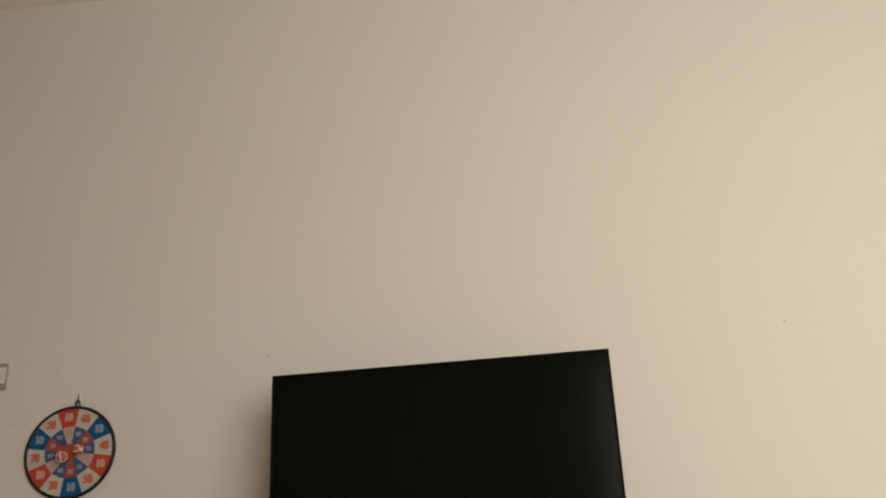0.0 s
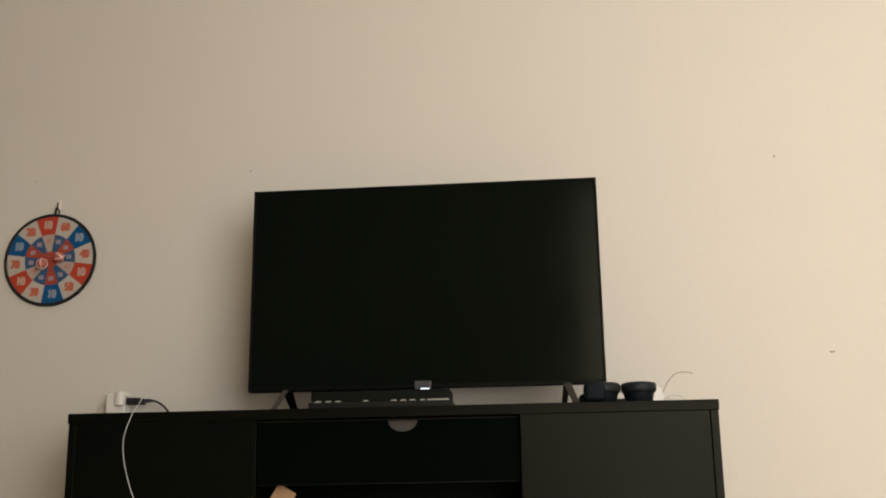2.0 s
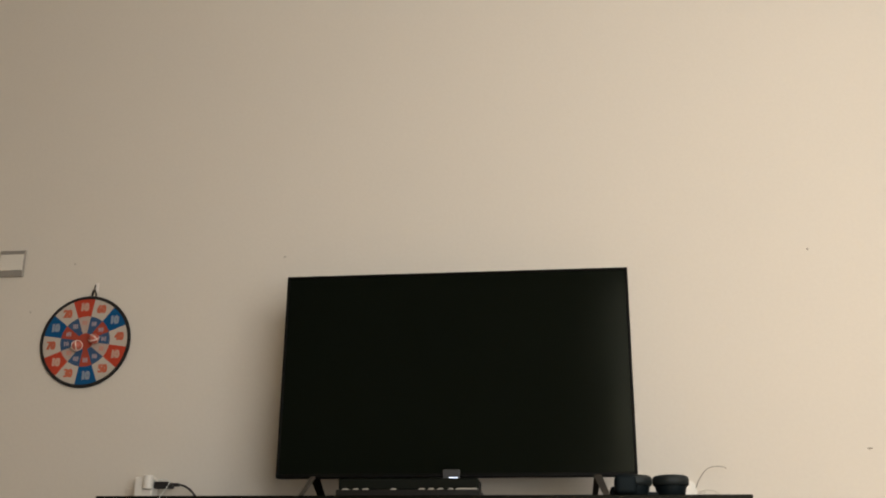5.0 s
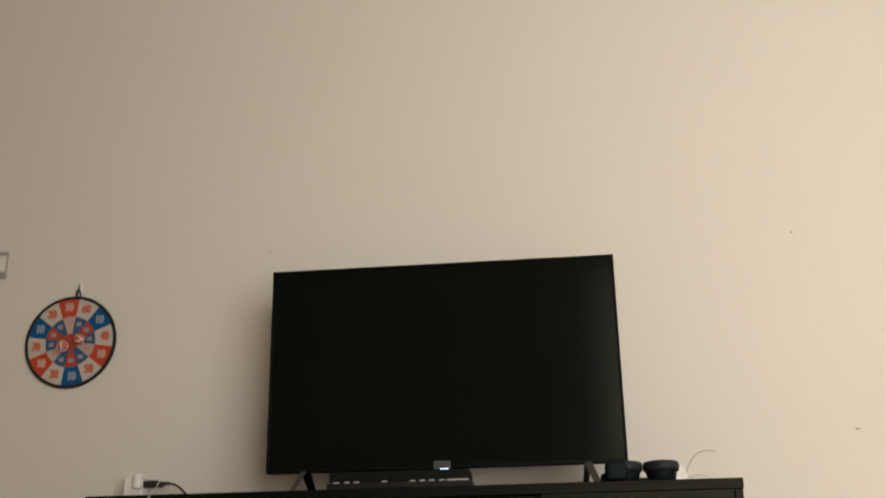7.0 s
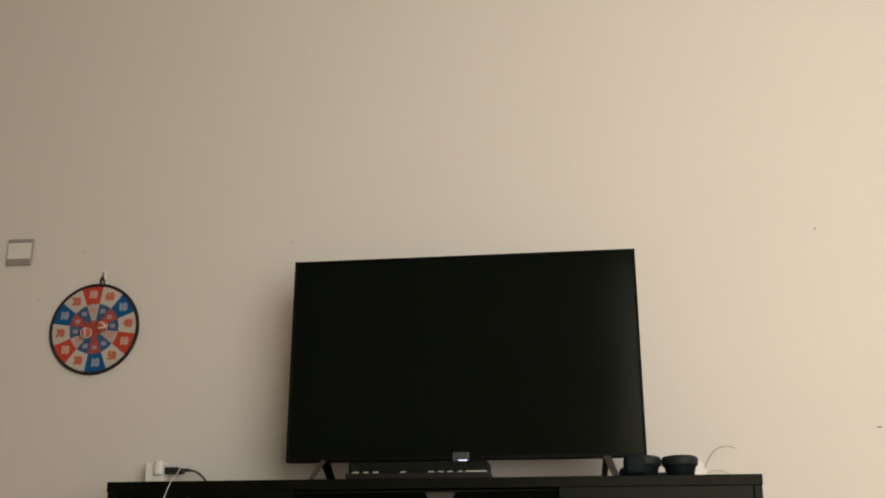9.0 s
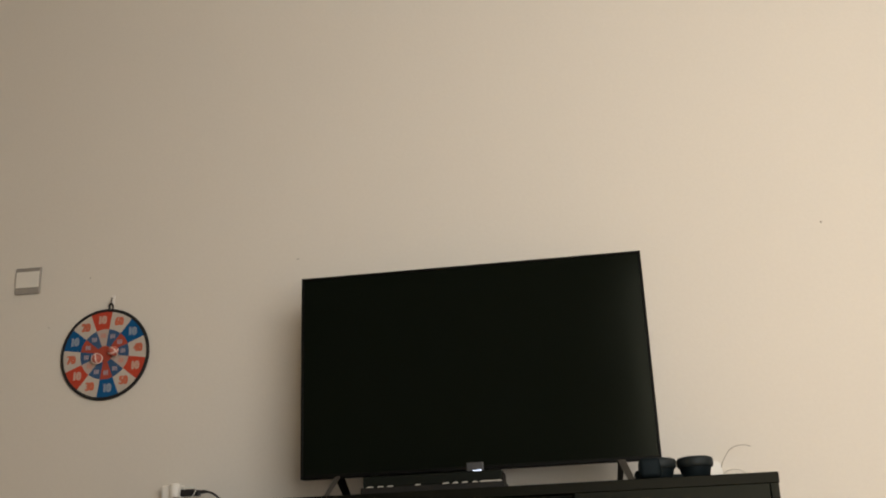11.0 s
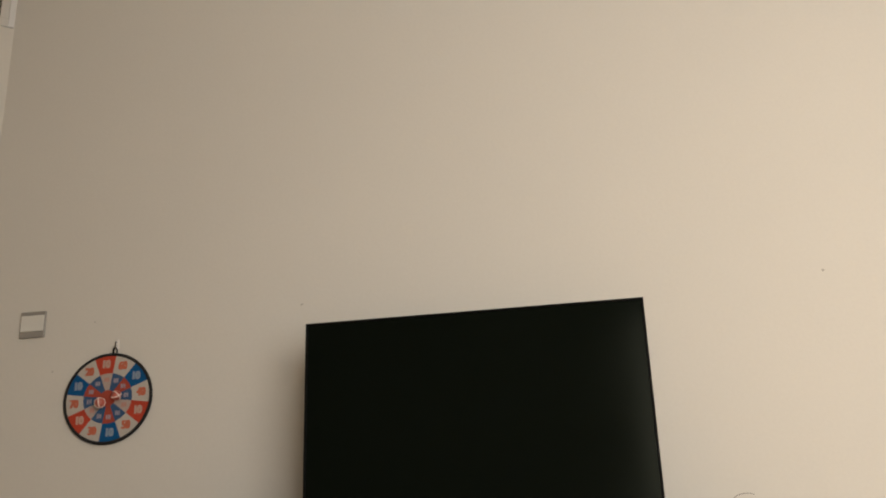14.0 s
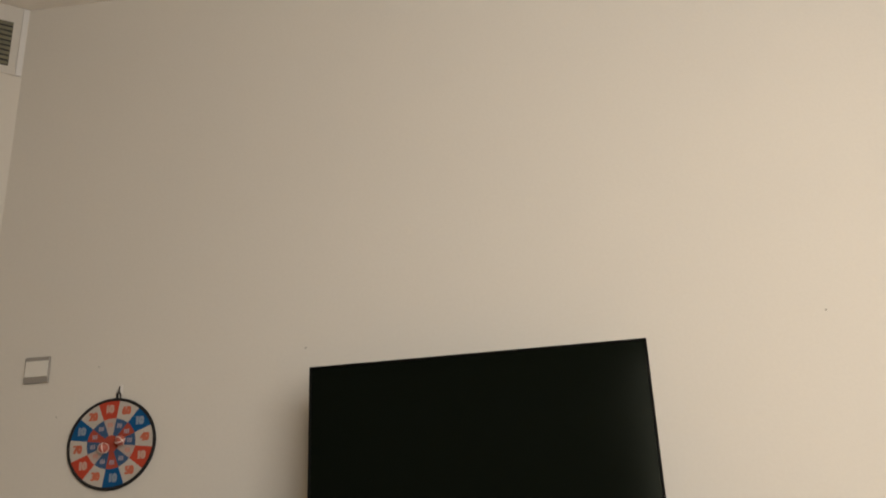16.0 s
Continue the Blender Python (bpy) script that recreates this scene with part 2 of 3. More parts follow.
# ---- the room ----
def build_room():
    t = 0.2
    xb, yb = XW - OBL * math.cos(radians(38)), -OBL * math.sin(radians(38))
    walls = (("wall_north", (XW, XE + t, 0, t, 0, H)), ("wall_east", (XE, XE + t, YS, 0, 0, H)), ("wall_west", (xb - t, xb, YS, yb, 0, H)))
    for name, b in walls:
        tagged(finish(name, block(*b), PAINT), "plain cream painted plaster wall", "wall", kind="structure")
    nx, ny = -t * math.sin(radians(38)), t * math.cos(radians(38))
    bm = prism([(XW, 0), (xb, yb), (xb + nx, yb + ny), (XW + nx, ny)], H, "z")
    tagged(finish("wall_oblique", bm, PAINT), "plain cream painted wall set at an angle", "wall", kind="structure")
    bm = bmesh.new()
    x0, x1, z0, z1 = WIN
    add_box(bm, xb - t, x0, YS - t, YS, 0, H)
    add_box(bm, x1, XE + t, YS - t, YS, 0, H)
    add_box(bm, x0, x1, YS - t, YS, 0, z0)
    add_box(bm, x0, x1, YS - t, YS, z1, H)
    tagged(finish("wall_south", bm, PAINT), "cream painted wall with a wide floor-length window opening", "wall", kind="structure")
    tagged(finish("ceiling", block(xb - t, XE + t, YS - t, t, H, H + 0.15), CEILING), "plain off-white painted ceiling", "ceiling", kind="structure")
    tagged(finish("floor", block(xb - t, XE + t, YS - t, t, -0.12, 0), FLOOR), "plain brown laminate floor", "floor", kind="structure")
    tagged(finish("ground", block(-400, 400, -400, 400, -3.3, -3.1), material("ground_earth", (0.16, 0.14, 0.10), 0.9, vary=0.3, scale=0.2)), "bare ground outside the window", "ground", kind="structure")

    win = thing("window_1", pose((x0 + x1) / 2, YS - 0.1, z0), "floor-length two-pane window with a white frame", "window", kind="structure")
    w, h, f = x1 - x0, z1 - z0, 0.055
    fr = bmesh.new()
    add_box(fr, -w / 2, -w / 2 + f, -0.03, 0.03, 0, h, 0.004)
    add_box(fr, w / 2 - f, w / 2, -0.03, 0.03, 0, h, 0.004)
    add_box(fr, -w / 2 + f, w / 2 - f, -0.028, 0.028, 0, f, 0.004)
    add_box(fr, -w / 2 + f, w / 2 - f, -0.028, 0.028, h - f, h, 0.004)
    add_box(fr, -f / 2, f / 2, -0.026, 0.026, f, h - f, 0.004)
    part("window_frame", fr, ALU, win)
    for q in (-1, 1):
        a, b = sorted((q * f / 2, q * (w / 2 - f)))
        g = part("pane", block(a, b, -0.004, 0.004, f, h - f), GLASS, win)
        g.visible_shadow = False
    part("window_sill", block(-w / 2 - 0.04, w / 2 + 0.04, 0.1, 0.16, -0.03, 0, 0.005), ALU, win)


build_room()


# ---- things on the walls ----
def build_vent():
    """Air grille high on the oblique wall, close to the corner under the ceiling."""
    v = thing("air_vent", pose(XW, 0, 2.509, 0, 0, -52), "off-white air grille with dark gaps between horizontal slats", "vent")
    y0, y1, h = -0.62, -0.024, 0.292
    gy0, gy1, gz0, gz1 = y0 + 0.034, -0.053, 0.033, 0.224
    fr = bmesh.new()
    for b in ((y0, y1, 0, gz0), (y0, y1, gz1, h), (gy1, y1, gz0, gz1), (y0, gy0, gz0, gz1)):
        add_box(fr, 0.0, 0.007, b[0], b[1], b[2], b[3], 0.0015)
    part("frame", fr, VENT_WHITE, v)
    part("rim", block(0.0, 0.011, y1, -0.003, 0, h, 0.002), ALU, v, "pale raised rim")
    part("backing", block(0.0005, 0.0025, gy0, gy1, gz0, gz1), SHAFT, v)
    n = 9
    for i in range(n):
        z = gz0 + (i + 0.5) * (gz1 - gz0) / n
        bm = block(-0.0055, 0.0055, gy0, gy1, -0.0013, 0.0013)
        bmesh.ops.rotate(bm, cent=(0, 0, 0), matrix=Matrix.Rotation(radians(-35), 3, "Y"), verts=bm.verts)
        bmesh.ops.translate(bm, vec=(0.0075, 0, z), verts=bm.verts)
        part("slat", bm, VENT_DARK, v)
    for i in range(8):
        y = gy1 - 0.03 - i * (gy1 - gy0 - 0.06) / 7
        part("mullion", block(0.0025, 0.005, y - 0.0015, y + 0.0015, gz0, gz1), SHAFT, v)


build_vent()


def build_switch():
    s = thing("light_switch", pose(-1.4555, 0, 1.3655), "square silver light switch with a wide white rocker", "light switch")
    w = 0.0445
    part("plate", block(-w + 0.001, w - 0.002, -0.009, 0, -w, w, 0.003), SILVER, s)
    part("rocker", block(-w + 0.0045, w - 0.0055, -0.0125, -0.009, -0.024, 0.030, 0.002), ROCKER, s, "off-white rocker")


build_switch()


def wedge_points(a0, a1, r0, r1, n=7):
    pts = [(r1 * math.cos(radians(a0 + (a1 - a0) * i / n)), r1 * math.sin(radians(a0 + (a1 - a0) * i / n))) for i in range(n + 1)]
    if r0 < 1e-5:
        return pts + [(0, 0)]
    return pts + [(r0 * math.cos(radians(a1 + (a0 - a1) * i / n)), r0 * math.sin(radians(a1 + (a0 - a1) * i / n))) for i in range(n + 1)]


def build_dartboard():
    """Round felt board: twelve outer fields, twelve inner fields, bound edge, hanging loop."""
    R0 = 0.1438
    d = thing("dartboard", pose(-1.1790, 0, 1.1045), "round felt toy dartboard with red, white and blue fields", "dartboard")
    base = lathe([(0, 0), (R0 - 0.004, 0), (R0 - 0.004, 0.007), (0, 0.007)], 56)
    bmesh.ops.rotate(base, cent=(0, 0, 0), matrix=Matrix.Rotation(radians(90), 3, "X"), verts=base.verts)
    part("backing", base, BINDING, d)
    ring = [((R0 - 0.003) * math.cos(2 * math.pi * i / 48), -0.006, (R0 - 0.003) * math.sin(2 * math.pi * i / 48)) for i in range(49)]
    part("edge_binding", tube(ring, 0.0056, 8, 1), BINDING, d, "black cloth edge binding", True)
    outer = (FELT_RED, FELT_WHITE, FELT_BLUE, FELT_WHITE, FELT_RED, FELT_WHITE, FELT_BLUE, FELT_WHITE, FELT_RED, FELT_WHITE, FELT_BLUE, FELT_WHITE)
    inner = (FELT_PINK, FELT_DULL, FELT_ROSE, FELT_DULL) * 3
    figures = ("10", "60", "10", "40", "10", "50", "10", "30", "10", "70", "10", "20")
    ri, rc = 0.080, 0.026
    face = pose(0, 0, 0, 90, 0, 0)
    for k in range(12):
        a = 97 - 30 * k
        bm = prism(wedge_points(a - 15, a + 15, ri, R0 - 0.005), -0.0013)
        bmesh.ops.translate(bm, vec=(0, -0.007, 0), verts=bm.verts)
        field = part("outer_field", bm, outer[k], d)
        r = 0.110
        x, z = r * math.cos(radians(a)), r * math.sin(radians(a))
        ink = FIGURE_RED if outer[k] is FELT_WHITE else FIGURE_BLUE if outer[k] is FELT_BLUE else FIGURE_PALE
        writing("figure", figures[k], 0.036, Matrix.Translation((x, -0.0087, z)) @ face, ink, field, 0.74)
        bm = prism(wedge_points(a - 15, a + 15, rc, ri), -0.0011)
        bmesh.ops.translate(bm, vec=(0, -0.007, 0), verts=bm.verts)
        field = part("inner_field", bm, inner[k], d)
        x, z = 0.060 * math.cos(radians(a)), 0.060 * math.sin(radians(a))
        bar_ink = INNER_PINK if inner[k] is FELT_PINK else INK_DIM
        marks = bmesh.new()
        for q in (-1, 0, 1):
            add_box(marks, x + q * 0.0056 - 0.0018, x + q * 0.0056 + 0.0018, -0.0089, -0.008, z - 0.0068, z + 0.0068)
        part("illegible_figure", marks, bar_ink, field)
    hub = lathe([(0, 0), (rc, 0), (rc, 0.0016), (0, 0.0016)], 32)
    bmesh.ops.rotate(hub, cent=(0, 0, 0), matrix=Matrix.Rotation(radians(90), 3, "X"), verts=hub.verts)
    bmesh.ops.translate(hub, vec=(0, -0.007, 0), verts=hub.verts)
    part("bullseye", hub, FELT_ROSE, d)
    part("hanging_loop", tube([(0.008, -0.006, 0.140), (0.008, -0.009, 0.154), (0.0145, -0.0135, 0.163), (0.020, -0.010, 0.154), (0.018, -0.006, 0.140)], 0.0034, 8, 8, 0.6), BINDING, d, "black cloth loop", True)


build_dartboard()


def build_ball(x, z, tilt):
    """Velcro ball: a shell with two raised pale strips round it."""
    r = 0.0155
    b = thing("velcro_ball", Matrix.Translation((x, -0.0085 - r, z)) @ pose(0, 0, 0, tilt, tilt * 0.7, 20), "small pink ball with pale velcro strips stuck on the dartboard", "ball", "balls on the dartboard")
    part("shell", lathe([(r * math.sin(math.pi * i / 12), -r * math.cos(math.pi * i / 12)) for i in range(13)], 24), BALL_PINK, b, smooth=True)
    for rot in ("X", "Y"):
        loop = [((r + 0.0002) * math.cos(2 * math.pi * i / 24), (r + 0.0002) * math.sin(2 * math.pi * i / 24), 0) for i in range(25)]
        bm = tube(loop, 0.0018, 6, 1)
        bmesh.ops.rotate(bm, cent=(0, 0, 0), matrix=Matrix.Rotation(radians(62), 3, rot), verts=bm.verts)
        part("velcro_strip", bm, BALL_PALE, b, "pale velcro strip", True)


build_ball(-1.196, 1.088, 25)
build_ball(-1.143, 1.108, -35)


def build_hook():
    h = thing("wall_hook", pose(-1.163, 0, 1.268), "small milky plastic stick-on hook", "hook")
    part("pad", block(-0.0065, 0.0065, -0.003, 0, -0.004, 0.028, 0.002), CLEAR, h)
    part("prong", tube([(-0.004, -0.004, 0.020), (-0.004, -0.007, 0.008), (-0.002, -0.011, -0.004), (0.001, -0.015, -0.004), (0.002, -0.018, 0.005)], 0.0022, 8, 6), METAL, h, "thin grey metal prong", True)


build_hook()


def build_mark(x, z, w, h, turn, mat=MARK):
    bm = lathe([(0, 0.0012), (0.6, 0.001), (1.0, 0.0)], 10)
    bmesh.ops.scale(bm, vec=(w, h, 1), verts=bm.verts)
    bmesh.ops.rotate(bm, cent=(0, 0, 0), matrix=Matrix.Rotation(radians(turn), 3, "Z"), verts=bm.verts)
    bmesh.ops.rotate(bm, cent=(0, 0, 0), matrix=Matrix.Rotation(radians(90), 3, "X"), verts=bm.verts)
    ob = finish("wall_scuff", bm, mat)
    ob.matrix_world = Matrix.Translation((x, 0, z))
    tagged(ob, "tiny dark scuff on the cream wall", "scuff", "scuffs on the wall")


for mark in ((1.034, 1.349, 0.0035, 0.0035, 0), (-0.559, 1.367, 0.005, 0.0028, 15, MARK_FAINT), (1.146, 0.759, 0.0085, 0.0028, 0), (-1.246, 1.361, 0.003, 0.003, 0, MARK_FAINT), (-1.375, 1.205, 0.003, 0.003, 0, MARK_FAINT)):
    build_mark(*mark)


# ---- the cabinet ----
XL, XR, YF, ZT = -0.913, 0.741, -0.402, 0.600      # ends, front and top of the cabinet
NL, NR = -0.425, 0.250                               # the open middle bay


def build_cabinet():
    c = thing("tv_cabinet", pose(0, 0, 0), "low black-brown laminate television cabinet with open middle bay", "cabinet")
    tt, st, yd = 0.026, 0.020, YF + 0.018
    part("top_panel", block(XL - 0.002, XR + 0.002, YF, -0.012, ZT - tt, ZT, 0.0015), BLACK_TOP, c)
    zb = 0.06
    for x0, x1 in ((XL, XL + st), (XR - st, XR)):
        part("side_panel", block(x0, x1, YF + 0.003, -0.012, 0, ZT - tt, 0.0015), BLACK_WOOD, c)
    for x0, x1 in ((NL - st, NL), (NR, NR + st)):
        part("divider", block(x0, x1, yd + 0.003, -0.012, zb, ZT - tt, 0.001), BLACK_WOOD, c)
    part("bottom_panel", block(XL + st, XR - st, yd + 0.003, -0.012, zb - 0.02, zb, 0.001), BLACK_WOOD, c)
    part("plinth", block(XL + st, XR - st, yd + 0.03, yd + 0.048, 0, zb - 0.02), BLACK_WOOD, c)
    part("back_panel", block(XL + st, XR - st, -0.016, -0.0125, zb, ZT - tt), BLACK_WOOD, c)
    part("shelf", block(NL, NR, yd + 0.012, -0.02, 0.223, 0.243, 0.001), BLACK_WOOD, c)
    for x0, x1 in ((XL + st + 0.0025, NL - 0.001), (NR + 0.001, XR - st - 0.0025)):
        part("door", block(x0, x1, yd - 0.0172, yd + 0.001, zb + 0.003, ZT - tt - 0.0006, 0.0006), BLACK_WOOD, c)
    # drawer under the top, with a half-round finger notch
    yf = YF + 0.035
    z0, z1, xc, r = 0.413, 0.5675, -0.048, 0.0380
    outline = [(NL + 0.003, z0), (NR - 0.003, z0), (NR - 0.003, z1), (xc + r, z1)]
    outline += [(xc + r * math.cos(math.pi * i / 20), z1 - 0.76 * r * math.sin(math.pi * i / 20)) for i in range(1, 20)]
    outline += [(xc - r, z1), (NL + 0.003, z1)]
    bm = prism(outline, 0.016)
    bmesh.ops.translate(bm, vec=(0, yf, 0), verts=bm.verts)
    dr = part("drawer", bm, BLACK_GLOSS, c, "black drawer front with a half-round finger notch")
    plate = prism([(xc + (r + 0.004) * math.cos(math.pi * i / 20), z1 - (r + 0.004) * math.sin(math.pi * i / 20)) for i in range(21)], 0.002)
    bmesh.ops.translate(plate, vec=(0, yf + 0.0065, 0), verts=plate.verts)
    part("finger_plate", plate, PULL, dr, "dull brown half-round pull plate")
    # added strips: the light caught by the drawer edges, put into their colour
    part("edge_highlight", block(NL + 0.003, NR - 0.003, yf - 0.002, yf + 0.012, z1 + 0.0005, z1 + 0.004, 0.0008), EDGE_GLINT, dr, "thin strip coloured as an edge highlight")
    part("edge_highlight", block(NL + 0.003, NR - 0.003, yf - 0.0015, yf + 0.012, z0 - 0.0035, z0 - 0.0005, 0.0008), EDGE_GLINT_DIM, dr, "thin strip coloured as an edge highlight")
    inner = bmesh.new()
    add_box(inner, NL + 0.012, NL + 0.024, yf + 0.016, -0.06, z0 + 0.012, z1 - 0.012)
    add_box(inner, NR - 0.024, NR - 0.012, yf + 0.016, -0.06, z0 + 0.012, z1 - 0.012)
    add_box(inner, NL + 0.024, NR - 0.024, -0.072, -0.06, z0 + 0.012, z1 - 0.012)
    add_box(inner, NL + 0.024, NR - 0.024, yf + 0.016, -0.072, z0 + 0.012, z0 + 0.018)
    part("drawer_box", inner, CHIPBOARD, dr, "raw board drawer box")


build_cabinet()


# ---- the television ----
def build_television():
    W, Z0, Z1 = 0.961, 0.0575, 0.626

    def lean(bm):
        bmesh.ops.rotate(bm, cent=(0, 0, Z1), matrix=Matrix.Rotation(radians(-1.4), 3, "X"), verts=bm.verts)
        return bm

    tv = thing("television", pose(0, -0.250, ZT, 0, 0, -1.07), "black flat-screen television switched off on splayed legs", "television")
    w = W / 2
    body = bmesh.new()
    add_box(body, -w, w, 0.0, 0.024, Z0, Z1, 0.003)
    part("rear_shell", lean(body), TV_PLASTIC, tv)
    f, fb = 0.007, 0.010
    fr = bmesh.new()
    add_box(fr, -w, -w + f, -0.006, 0.002, Z0, Z1, 0.0018)
    add_box(fr, w - f, w, -0.006, 0.002, Z0, Z1, 0.0018)
    add_box(fr, -w + f - 0.001, w - f + 0.001, -0.0055, 0.002, Z1 - f, Z1 - 0.0003, 0.0018)
    add_box(fr, -w + f - 0.001, w - f + 0.001, -0.0055, 0.002, Z0 + 0.0003, Z0 + fb, 0.0018)
    part("bezel", lean(fr), TV_PLASTIC, tv)
    part("screen", lean(block(-w + f - 0.0005, w - f + 0.0005, -0.0022, 0.0008, Z0 + fb - 0.0005, Z1 - f + 0.0005)), TV_SCREEN, tv, "dark glossy screen")
    part("rear_housing", lean(block(-0.30, 0.30, 0.024, 0.07, Z0 + 0.03, Z0 + 0.33, 0.012, 3)), TV_PLASTIC, tv)
    badge = part("sensor_badge", lean(block(-0.027, 0.018, -0.0095, 0.004, Z0 - 0.005, Z0 + 0.0195, 0.0022)), TV_GREY, tv, "smoked grey sensor badge with a white light")
    part("indicator_light", lean(block(-0.010, 0.013, -0.0112, -0.0085, Z0 - 0.0048, Z0 - 0.0008, 0.001)), LED, badge, "glowing cool-white light")
    for s in (-1, 1):
        x = 0.377 * s
        xf, xb = (0.397, 0.368) if s > 0 else (-0.387, -0.374)
        for kind, xe, ye, mat in (("front_leg", xf, -0.112, METAL), ("rear_leg", xb, 0.105, METAL if s > 0 else TV_PLASTIC)):
            bm = bmesh.new()
            ya = -0.014 if ye < 0 else 0.000
            hw = (0.0105 if ye < 0 else 0.0090) if s > 0 else (0.0070 if ye < 0 else 0.0125)
            top = [(x - hw, ya - 0.008, Z0 + 0.004), (x + hw, ya - 0.008, Z0 + 0.004), (x + hw, ya + 0.010, Z0 + 0.004), (x - hw, ya + 0.010, Z0 + 0.004)]
            hl = 0.78 * hw
            low = [(xe - hl, ye - 0.007, 0.0), (xe + hl, ye - 0.007, 0.0), (xe + hl, ye + 0.007, 0.0), (xe - hl, ye + 0.007, 0.0)]
            a, b = [bm.verts.new(p) for p in top], [bm.verts.new(p) for p in low]
            bm.faces.new(a)
            bm.faces.new(list(reversed(b)))
            for i in range(4):
                bm.faces.new((a[i], b[i], b[(i + 1) % 4], a[(i + 1) % 4]))
            bmesh.ops.bevel(bm, geom=list(bm.edges), offset=0.0015, segments=1, affect="EDGES")
            part(kind, bm, mat, tv, "grey metal leg" if mat is METAL else "black leg")


build_television()


# ---- things on the cabinet ----
def build_media_box():
    x0, x1, y0 = -0.292, 0.078, -0.372
    m = thing("media_box", pose((x0 + x1) / 2, y0, ZT), "slim black media box with a smoked cover and pale dashes", "media box")
    h = (x1 - x0) / 2
    part("base", block(-h, h, 0, 0.135, 0, 0.0165, 0.0015), BOX_BLACK, m)
    part("cover", block(-h + 0.005, h - 0.005, 0.008, 0.128, 0.0165, 0.0455, 0.004), BOX_GREY, m, "smoked dark grey cover")
    # row of pale trapezoid dashes between base and cover
    spots = ((0.014, 0.019), (0.042, 0.017), (0.067, 0.018), (0.139, 0.017), (0.211, 0.018), (0.236, 0.017), (0.260, 0.017), (0.287, 0.015), (0.306, 0.058))
    for s, w in spots:
        u = -h + s
        bm = prism([(u, 0.0168), (u + w, 0.0168), (u + w - 0.002, 0.0205), (u + 0.005, 0.0205)], 0.004)
        bmesh.ops.translate(bm, vec=(0, 0.0045, 0), verts=bm.verts)
        part("pale_dash", bm, PALE_DASH, m, "pale grey trapezoid dash")


build_media_box()


def build_headphones():
    """Over-ear headphones lying with both cushions up, the headband flat behind them."""
    hp = thing("headphones", pose(0.500, -0.335, ZT), "dark navy over-ear headphones lying flat with cushions up", "headphones")
    shell = [(0, 0), (0.0320, 0), (0.0342, 0.003), (0.0375, 0.018), (0.0392, 0.026), (0.0392, 0.029), (0, 0.029)]
    cushion = [(0.019, 0.029), (0.0410, 0.0250), (0.0436, 0.0272), (0.0452, 0.033), (0.0452, 0.0430), (0.0430, 0.0483), (0.036, 0.0510), (0.026, 0.0490), (0.020, 0.044), (0.019, 0.030)]
    for x, y in ((-0.0362, -0.004), (0.0552, 0.0)):
        cup = lathe(shell, 36, 1.15)
        bmesh.ops.translate(cup, vec=(x, y, 0), verts=cup.verts)
        ear = part("ear_cup", cup, NAVY, hp, smooth=True)
        pad = lathe(cushion, 36, 1.15)
        bmesh.ops.translate(pad, vec=(x, y, 0), verts=pad.verts)
        part("ear_cushion", pad, PAD, ear, "padded leatherette ear cushion", True)
        arm = block(x - 0.008, x + 0.008, y + 0.030, y + 0.062, 0.004, 0.018, 0.003)
        part("yoke", arm, NAVY, hp)
    band = [(-0.041, 0.055, 0.0058), (-0.070, 0.085, 0.0058), (-0.075, 0.130, 0.0058), (-0.045, 0.180, 0.0058), (0.0, 0.195, 0.0058), (0.045, 0.180, 0.0058), (0.072, 0.130, 0.0058), (0.066, 0.085, 0.0058), (0.052, 0.055, 0.0058)]
    part("headband", tube(band, 0.0055, 10, 8), NAVY, hp, smooth=True)
    part("folded_hinge", block(-0.086, -0.032, -0.061, 0.000, 0.002, 0.0515, 0.012, 4), NAVY, hp, smooth=True)
    part("hinge_arm", block(-0.010, 0.022, -0.020, 0.020, 0, 0.0105, 0.003), NAVY, hp)
    part("slider", block(-0.095, -0.040, -0.020, 0.050, 0, 0.024, 0.005), NAVY, hp)


build_headphones()


def build_socket(x, z, label):
    s = thing("wall_socket", pose(x, 0, z), label, "socket", "sockets behind the cabinet")
    part("plate", block(-0.044, 0.044, -0.008, 0, -0.044, 0.044, 0.003), SOCKET, s)
    for dx, dz, w, h in ((-0.008, 0.014, 0.0018, 0.006), (0.008, 0.014, 0.0018, 0.006), (0, -0.014, 0.006, 0.0018)):
        part("slot", block(dx - w, dx + w, -0.0086, -0.0078, dz - h, dz + h), CABLE_BLACK, s)


build_socket(-0.957, 0.612, "white square wall socket behind the black cabinet")
build_socket(0.640, 0.600, "white wall socket hidden low behind the cabinet")


